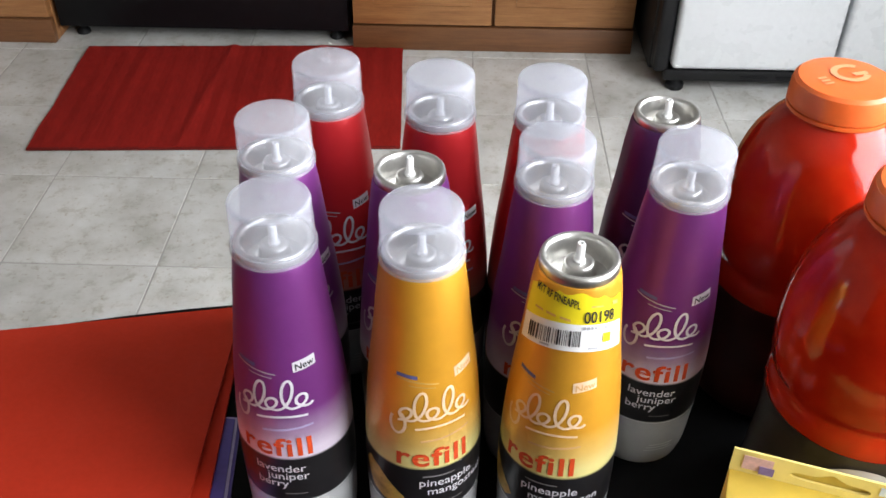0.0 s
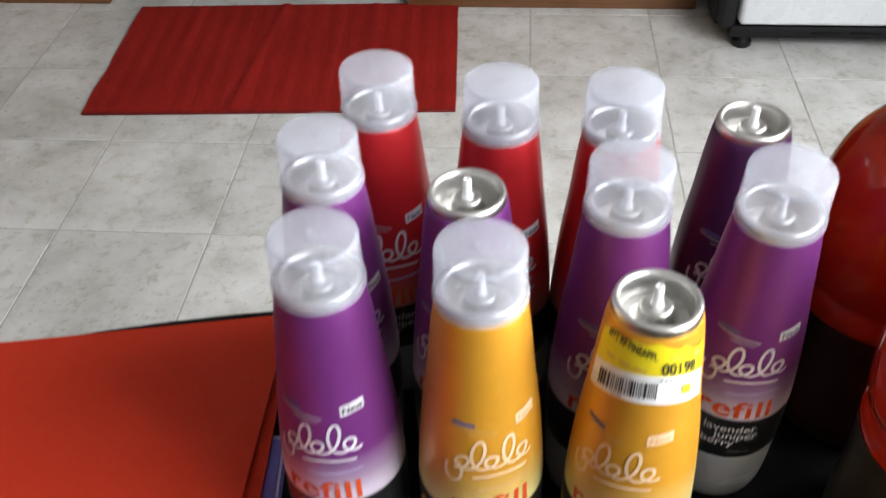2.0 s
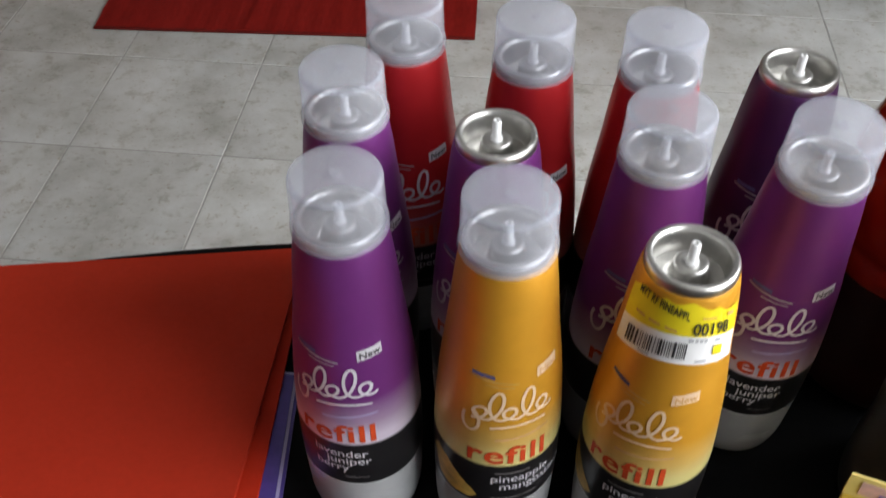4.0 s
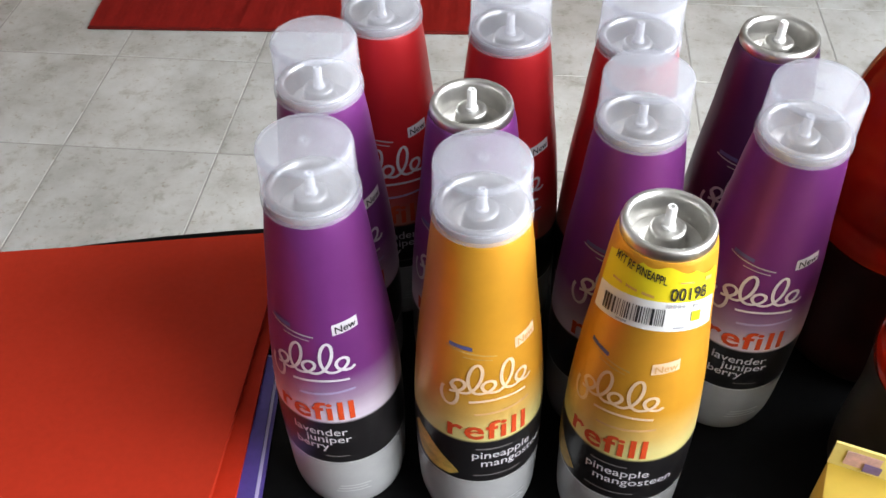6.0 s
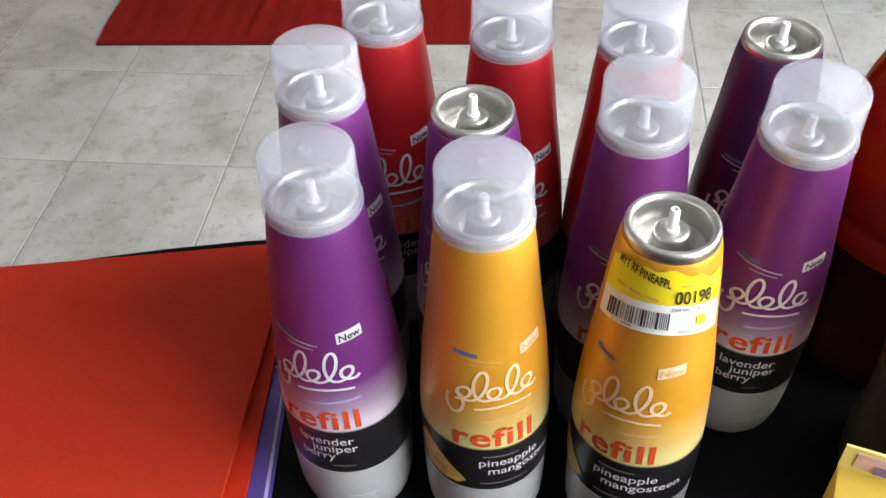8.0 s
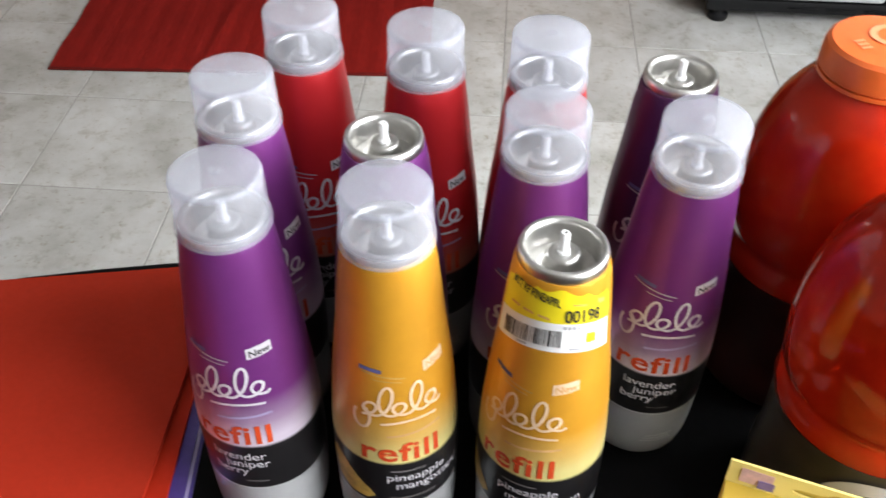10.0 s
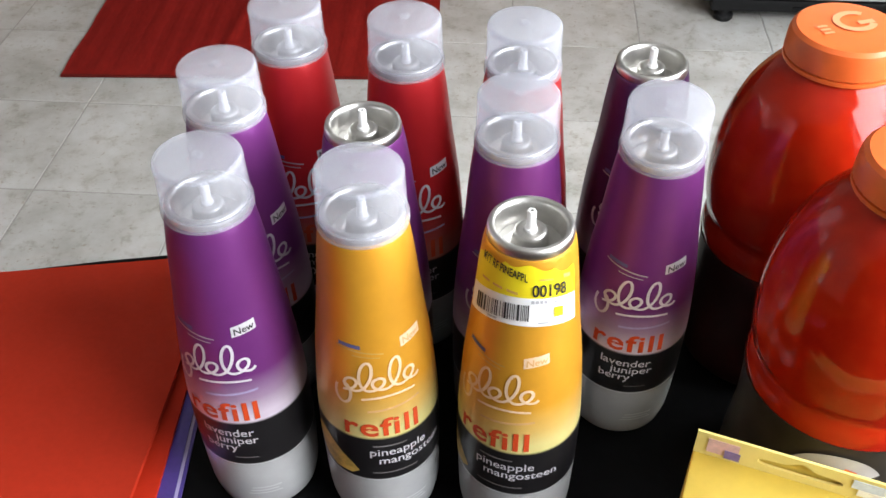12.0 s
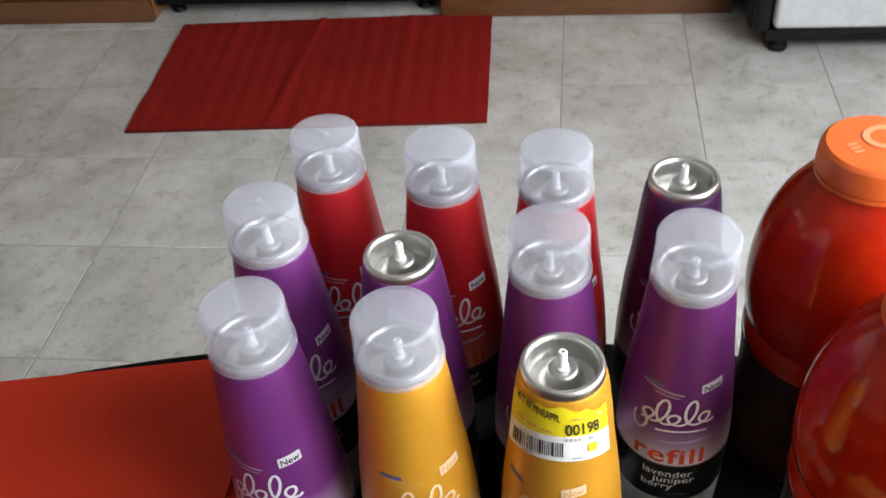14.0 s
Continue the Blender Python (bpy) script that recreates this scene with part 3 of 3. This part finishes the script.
# ---- yellow carton with hang tab ----
def hang_carton():
    m = pose(0.162, 0.326, 0, 0, 0, -17)
    carton = thing("yellow_carton", m, "small yellow cardboard carton with slotted hang tab", "box")
    W, D, H = 0.105, 0.030, 0.088
    part("body", box(0, W, -D, 0, 0, H, 0.0012), M_BOX, carton)
    # the tab, with a slot cut through it
    z0, z1, y0, y1 = H, H + 0.014, -0.0012, 0.0
    sx0, sx1 = 0.026, 0.060
    bm = box(0, sx0, y0, y1, z0, z1)
    box(sx1, W, y0, y1, z0, z1, bm=bm)
    n = 44
    for k in range(n):
        a, b = sx0 + (sx1 - sx0) * k / n, sx0 + (sx1 - sx0) * (k + 1) / n
        t = 2 * (k + 0.5) / n - 1
        half = 0.0020 * max(0.0, 1 - t ** 8) ** 0.5
        hump = 0.0032 * math.exp(-(t / 0.26) ** 2)
        box(a, b, y0, y1, z0, z0 + 0.0062 - half, bm=bm)
        box(a, b, y0, y1, z0 + 0.0062 + half + hump, z1, bm=bm)
    tab = part("hang_tab", bm, M_PALEBOX, carton, "pale yellow slotted hang tab", smooth=False)

    def patch(name, x0, x1, z0, z1, mat, parent, y=-0.0016, label=""):
        part(name, box(x0, x1, y, y + 0.0003, z0, z1), mat, parent, label, smooth=False)

    patch("picture", 0.0050, 0.0180, z0 + 0.0030, z0 + 0.0115, M_PINK, tab, label="small pink picture")
    patch("picture_figure", 0.0125, 0.0190, z0 + 0.0022, z0 + 0.0070, M_MAUVE, tab, y=-0.0021)
    patch("tab_print", 0.063, 0.092, z0 + 0.0070, z0 + 0.0120, M_PALEBLUE, tab, label="pale blue print")
    patch("tab_print_low", 0.066, 0.084, z0 + 0.0030, z0 + 0.0066, M_LABEL, tab)
    part("tab_back", box(0.001, W - 0.001, 0.0006, 0.0014, z0 - 0.002, z1 - 0.0035), M_BOX, carton, smooth=False)
    part("top_crease", box(0, W, -D - 0.0006, -D + 0.003, H - 0.003, H + 0.0006, 0.0012), M_PALEBOX, carton, "paler strip along the front edge")
    swirl = stroke([(0.0115 + 0.0050 * math.cos(a) * (1 - 0.05 * k), H - 0.0120 + 0.0050 * math.sin(a) * (1 - 0.05 * k)) for k, a in enumerate([0.35 * i for i in range(15)])], 0.0018)
    dot = stroke([(0.0030, H - 0.0100), (0.0045, H - 0.0085), (0.0052, H - 0.0120), (0.0040, H - 0.0150)], 0.0022)
    for name, bm, mat in (("green_swirl", swirl, M_GREEN), ("brown_mark", dot, M_BROWN)):
        for v in bm.verts:
            v.co = Vector((v.co.x, -D - 0.0008, v.co.y))
        part(name, bm, mat, carton)


hang_carton()


# ---- folders on the table ----
def sheet(name, corners, z, thick, mat, label, category, curl=0.0):
    """A sheet of card with slightly bowed edges, lying flat."""
    bm = bmesh.new()
    a, b, c, d = [Vector((*p, 0)) for p in corners]
    n = 24
    g = []
    for i in range(n + 1):
        row = []
        for j in range(n + 1):
            u, v = i / n, j / n
            p = a.lerp(b, u).lerp(d.lerp(c, u), v)
            p.z = z + curl * (noise.noise(Vector((u * 2.2, v * 2.2, z * 300))) + 0.3)
            row.append(bm.verts.new(p))
        g.append(row)
    for i in range(n):
        for j in range(n):
            bm.faces.new((g[i][j], g[i + 1][j], g[i + 1][j + 1], g[i][j + 1]))
    got = bmesh.ops.extrude_face_region(bm, geom=bm.faces[:])
    for v in got["geom"]:
        if isinstance(v, bmesh.types.BMVert):
            v.co.z += thick
    return solid(name, bm, mat, Matrix.Identity(4), label, category, "stacked folders" if label else "")


violet = thing("violet_folder", Matrix.Identity(4), "violet card folder under the red folder on the table", "folder", "stacked folders")
for low in (sheet("back_cover", [(-0.40, 0.145), (-0.0700, 0.165), (-0.0935, 0.425), (-0.39, 0.440)], 0.0004, 0.0008, M_VIOLET, "", ""),
            sheet("front_cover", [(-0.40, 0.145), (-0.0733, 0.165), (-0.0965, 0.422), (-0.39, 0.438)], 0.0026, 0.0007, M_VIOLET, "", "")):
    low.parent = violet
sheet("lilac_sheet", [(-0.39, 0.150), (-0.0719, 0.168), (-0.0952, 0.424), (-0.38, 0.436)], 0.0016, 0.0005, M_PAPER, "pale lilac sheet of paper inside the violet folder", "paper")
red = thing("red_folder", Matrix.Identity(4), "red-orange card folder lying on top of the stack", "folder", "stacked folders")
for low in (sheet("back_cover", [(-0.40, 0.150), (-0.0880, 0.165), (-0.1055, 0.485), (-0.40, 0.450)], 0.0040, 0.0020, M_RED2, "", "", 0.0003),
            sheet("front_cover", [(-0.50, 0.140), (-0.1065, 0.160), (-0.1085, 0.5135), (-0.46, 0.4470)], 0.0085, 0.0030, M_RED1, "", "", 0.0012)):
    low.parent = red


# ---- table ----
def table():
    t = thing("table", pose(0, 0, 0), "black laminate table with bowed edge, cans standing on it", "table")
    bm = bmesh.new()
    rim = []
    n = 40
    for k in range(n + 1):
        x = -0.78 + 1.68 * k / n
        rim.append((x, 0.546 - (x - 0.06) ** 2 / 2.2))
    for k in range(n + 1):
        x = 0.90 - 1.68 * k / n
        rim.append((x, -0.55 + (x - 0.06) ** 2 / 2.26))
    top = [bm.verts.new((x, y, 0)) for x, y in rim]
    f = bm.faces.new(top)
    got = bmesh.ops.extrude_face_region(bm, geom=[f])
    for v in got["geom"]:
        if isinstance(v, bmesh.types.BMVert):
            v.co.z -= 0.028
    edges = [e for e in bm.edges if abs(e.verts[0].co.z - e.verts[1].co.z) < 1e-6]
    bmesh.ops.bevel(bm, geom=edges, offset=0.004, segments=3, profile=0.5, affect="EDGES")
    part("tabletop", bm, M_TABLE, t)
    for x, y in ((-0.55, 0.28), (0.67, 0.28), (-0.55, -0.28), (0.67, -0.28)):
        leg = box(x - 0.022, x + 0.022, y - 0.022, y + 0.022, FLOOR, -0.0282, 0.003)
        for v in leg.verts:
            s = 0.72 + 0.28 * (v.co.z - FLOOR) / (-0.028 - FLOOR)
            v.co.x, v.co.y = x + (v.co.x - x) * s, y + (v.co.y - y) * s
        part("leg", leg, M_TABLE, t)


table()


# ---- kitchen mat ----
def kitchen_mat():
    m = pose(-0.5415, 2.1335, FLOOR + 0.001, 0, 0, 2.8)
    mat = thing("kitchen_mat", m, "red ribbed woven cotton mat lying on tiled floor", "mat")
    W, D = 0.853, 0.521
    bm = bmesh.new()
    nx, ny = 260, 40

    def height(x, y):
        rib = 0.0004 * abs(math.sin(x * 2 * math.pi / 0.030)) + 0.0016 * math.sin(x * 2 * math.pi / 0.094 + 1.2 * y) ** 2
        fold = 0.0045 * math.exp(-((x + 0.06 - 0.10 * y) / 0.014) ** 2) + 0.0028 * math.exp(-((x - 0.21) / 0.02) ** 2) + 0.002 * math.exp(-((x + 0.27 - 0.06 * y) / 0.018) ** 2)
        return 0.0045 + rib + fold + 0.0015 * noise.noise(Vector((x * 5, y * 5, 0)))

    g = []
    for i in range(nx + 1):
        row = []
        for j in range(ny + 1):
            x, y = W * (i / nx - 0.5), D * (j / ny - 0.5)
            wob = 0.004 * noise.noise(Vector((x * 9, 3.0 * (1 if j > ny / 2 else -1), 1.0))) * (abs(j / ny - 0.5) * 2) ** 3
            wobx = 0.003 * noise.noise(Vector((y * 9, 3.0 * (1 if i > nx / 2 else -1), 4.0))) * (abs(i / nx - 0.5) * 2) ** 3
            row.append(bm.verts.new((x + wobx, y + wob, height(x, y))))
        g.append(row)
    for i in range(nx):
        for j in range(ny):
            bm.faces.new((g[i][j], g[i + 1][j], g[i + 1][j + 1], g[i][j + 1]))
    edge = [e for e in bm.edges if len(e.link_faces) == 1]
    got = bmesh.ops.extrude_edge_only(bm, edges=edge)
    for v in got["geom"]:
        if isinstance(v, bmesh.types.BMVert):
            v.co.z = 0.0002
    part("weave", bm, M_MAT, mat, angle=70)
    for y in (-D / 2, D / 2):
        hem = box(-W / 2, W / 2, y - 0.004, y + 0.004, 0.0002, 0.0060, 0.002)
        part("hem", hem, M_MATHEM, mat, "darker stitched hem")


kitchen_mat()


# ---- stove ----
def stove():
    s = thing("stove", pose(-0.671, 2.435, FLOOR), "black enamel kitchen stove standing behind the red mat", "stove")
    w, d = 0.40, 0.58
    part("body", box(-w, w, 0.015, d, 0.035, 0.905, 0.004), M_BLACKE, s)
    part("drawer", box(-w + 0.004, w - 0.004, -0.012, 0.014, 0.040, 0.245, 0.005), M_BLACKE, s, "glossy black storage drawer front")
    door = part("oven_door", box(-w + 0.004, w - 0.004, -0.016, 0.014, 0.252, 0.760, 0.006), M_BLACKE, s)
    part("door_handle", box(-0.32, 0.32, -0.060, -0.040, 0.700, 0.722, 0.006), M_BLACKP, door)
    for x in (-0.3, 0.3):
        part("handle_post", box(x - 0.01, x + 0.01, -0.042, -0.015, 0.703, 0.719, 0.002), M_BLACKP, door)
    part("cooktop", box(-w - 0.003, w + 0.003, -0.012, d, 0.906, 0.922, 0.004), M_BLACKE, s)
    for x in (-w + 0.045, w - 0.045):
        for y in (0.04, d - 0.05):
            part("foot", revolve([(0.0, 0.0), (0.018, 0.0), (0.020, 0.004), (0.016, 0.012), (0.009, 0.018), (0.009, 0.036), (0.0, 0.036)], 20, cx=x, cy=y), M_BLACKP, s)


stove()


# ---- base cabinets ----
def cabinet(x0, x1, label):
    c = thing("base_cabinet", pose(x0, 2.405, FLOOR), label, "cabinet", "kitchen base cabinets")
    w = x1 - x0
    part("carcass", box(0.001, w - 0.001, 0.020, 0.60, 0.0, 0.86, 0.002), M_OAK, c)
    part("base_board", box(0.001, w - 0.001, -0.004, 0.0198, 0.0, 0.068, 0.003), M_OAKDARK, c, "dark stained wooden base board")
    n = 2 if w > 0.6 else 1
    for k in range(n):
        a, b = w * k / n + 0.004, w * (k + 1) / n - 0.004
        door = part("door", box(a, b, -0.004, 0.0195, 0.074, 0.70, 0.004), M_OAK, c)
        part("panel", box(a + 0.055, b - 0.055, -0.007, -0.0042, 0.130, 0.645, 0.0025), M_OAK, door)
        part("drawer_front", box(a, b, -0.004, 0.0195, 0.712, 0.850, 0.004), M_OAK, c)
    part("worktop", box(0.001, w - 0.001, -0.025, 0.60, 0.862, 0.900, 0.006), M_GROUT, c)


cabinet(-0.264, 0.492, "brown oak kitchen cabinet with dark base board")
cabinet(-1.90, -1.078, "brown oak kitchen cabinet beside the black stove")


# ---- refrigerator ----
def refrigerator():
    f = thing("refrigerator", pose(0.512, 2.185, FLOOR), "white two-door refrigerator with black sides and base grille", "refrigerator")
    W = 0.91
    part("body", box(0, W, 0.075, 0.78, 0.030, 1.72, 0.008), M_BLACKP, f, "black textured cabinet sides")
    part("gasket", box(0.004, W - 0.004, 0.045, 0.0745, 0.045, 1.71, 0.006), M_BLACKP, f)
    for a, b in ((0.043, 0.441), (0.449, W - 0.006)):
        door = part("door", box(a, b, 0.0, 0.0445, 0.066, 1.71, 0.014, 4), M_ENAMEL, f, "white enamel door")
        hx = b - 0.035 if b < 0.5 else a + 0.035
        part("handle", box(hx - 0.011, hx + 0.011, -0.045, -0.0005, 0.75, 1.25, 0.008), M_ENAMEL, door)
    part("trim_strip", box(0.002, 0.0405, 0.016, 0.0445, 0.050, 1.71, 0.010, 3), M_BLACKP, f, "black edge strip beside the door")
    grille = part("base_grille", box(0.03, W - 0.03, 0.012, 0.0445, 0.030, 0.060, 0.004), M_BLACKP, f, "black plastic base grille")
    for k in range(6):
        part("vent_slot", box(0.22 + 0.09 * k, 0.29 + 0.09 * k, 0.008, 0.0115, 0.040, 0.046, 0.001), M_BLACKE, grille)
    for x in (0.066, W - 0.066):
        part("foot", revolve([(0.0, 0.0), (0.020, 0.0), (0.023, 0.004), (0.023, 0.014), (0.014, 0.020), (0.012, 0.031), (0.0, 0.031)], 24, cx=x, cy=0.034), M_BLACKP, f, "black levelling foot")
        part("rear_foot", revolve([(0.0, 0.0), (0.020, 0.0), (0.020, 0.031), (0.0, 0.031)], 16, cx=x, cy=0.70), M_BLACKP, f)


refrigerator()


# ---- room shell ----
def wall_with_hole(name, at, thick, lo, hi, hole, label):
    """A wall along y with a rectangular opening (y0, y1, z0, z1)."""
    a0, a1, z0, z1 = hole
    bm = bmesh.new()
    for p, q, r, t in ((lo, a0, FLOOR, CEIL), (a1, hi, FLOOR, CEIL), (a0, a1, FLOOR, z0), (a0, a1, z1, CEIL)):
        box(at, at + thick, p, q, r, t, bm=bm)
    return solid(name, bm, M_WALL, Matrix.Identity(4), label, "wall", kind="structure", smooth=False)


T = 0.12
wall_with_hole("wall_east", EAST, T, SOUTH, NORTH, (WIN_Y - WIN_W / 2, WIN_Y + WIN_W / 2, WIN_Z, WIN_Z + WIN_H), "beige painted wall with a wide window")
# unseen south wall, made dark in place of shade from someone standing there
solid("wall_south", box(WEST - T, EAST + T, SOUTH - T, SOUTH, FLOOR, CEIL), M_DARKWALL, Matrix.Identity(4), "unseen wall behind the table, made dark to cut light", "wall", kind="structure", smooth=False)
solid("wall_west", box(WEST - T, WEST, SOUTH, NORTH, FLOOR, CEIL), M_WALL, Matrix.Identity(4), "plain beige painted wall", "wall", kind="structure", smooth=False)
solid("wall_north", box(WEST - T, EAST + T, NORTH, NORTH + T, FLOOR, CEIL), M_WALL, Matrix.Identity(4), "plain beige painted wall behind the stove", "wall", kind="structure", smooth=False)
solid("ceiling", box(WEST - T, EAST + T, SOUTH - T, NORTH + T, CEIL, CEIL + 0.1), M_CEIL, Matrix.Identity(4), "plain off-white painted ceiling", "ceiling", kind="structure", smooth=False)


def window(name, m, w, h):
    win = thing(name, m, "white framed window with clear panes", "window", kind="structure")
    f = 0.05
    for a, b, c, d in ((-w / 2, w / 2, 0, f), (-w / 2, w / 2, h - f, h), (-w / 2, -w / 2 + f, f, h - f), (w / 2 - f, w / 2, f, h - f), (-f / 2, f / 2, f, h - f)):
        part("window_frame", box(a, b, 0.03, 0.09, c, d, 0.003), M_TRIM, win)
    for a, b in ((-w / 2 + f, -f / 2), (f / 2, w / 2 - f)):
        pane = part("pane", box(a, b, 0.058, 0.062, f, h - f), M_GLASS, win, smooth=False)
        pane.visible_shadow = False
    part("window_sill", box(-w / 2 - 0.04, w / 2 + 0.04, -0.05, 0.028, -0.03, -0.002, 0.004), M_TRIM, win)


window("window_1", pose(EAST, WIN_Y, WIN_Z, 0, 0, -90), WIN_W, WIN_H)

# ---- tiled floor ----
TILE = 0.305
floor = solid("floor", box(WEST - T, EAST + T, SOUTH - T, NORTH + T, FLOOR - 0.05, FLOOR - 0.0012), M_GROUT, Matrix.Identity(4), "beige mottled vinyl tile floor with grey joints", "floor", kind="structure", smooth=False)


def tile_mesh():
    h = TILE / 2 - 0.0017
    bm = box(-h, h, -h, h, -0.0010, 0.0, 0.0)
    top = [e for e in bm.edges if all(v.co.z > -0.0005 for v in e.verts)]
    bmesh.ops.bevel(bm, geom=top, offset=0.0008, segments=1, profile=0.5, affect="EDGES")
    return finish("tile", bm, M_TILE, smooth=False)


TILE_DATA = tile_mesh()
for i in range(-9, 7):
    for j in range(-12, 5):
        x, y = 0.0625 + TILE * (i + 0.5), 1.7535 + TILE * (j + 0.5)
        if WEST + 0.1 < x < EAST - 0.05 and SOUTH + 0.1 < y < NORTH - 0.1:
            t = new("tile", TILE_DATA)
            t.parent = floor
            t.location = (x, y, FLOOR)
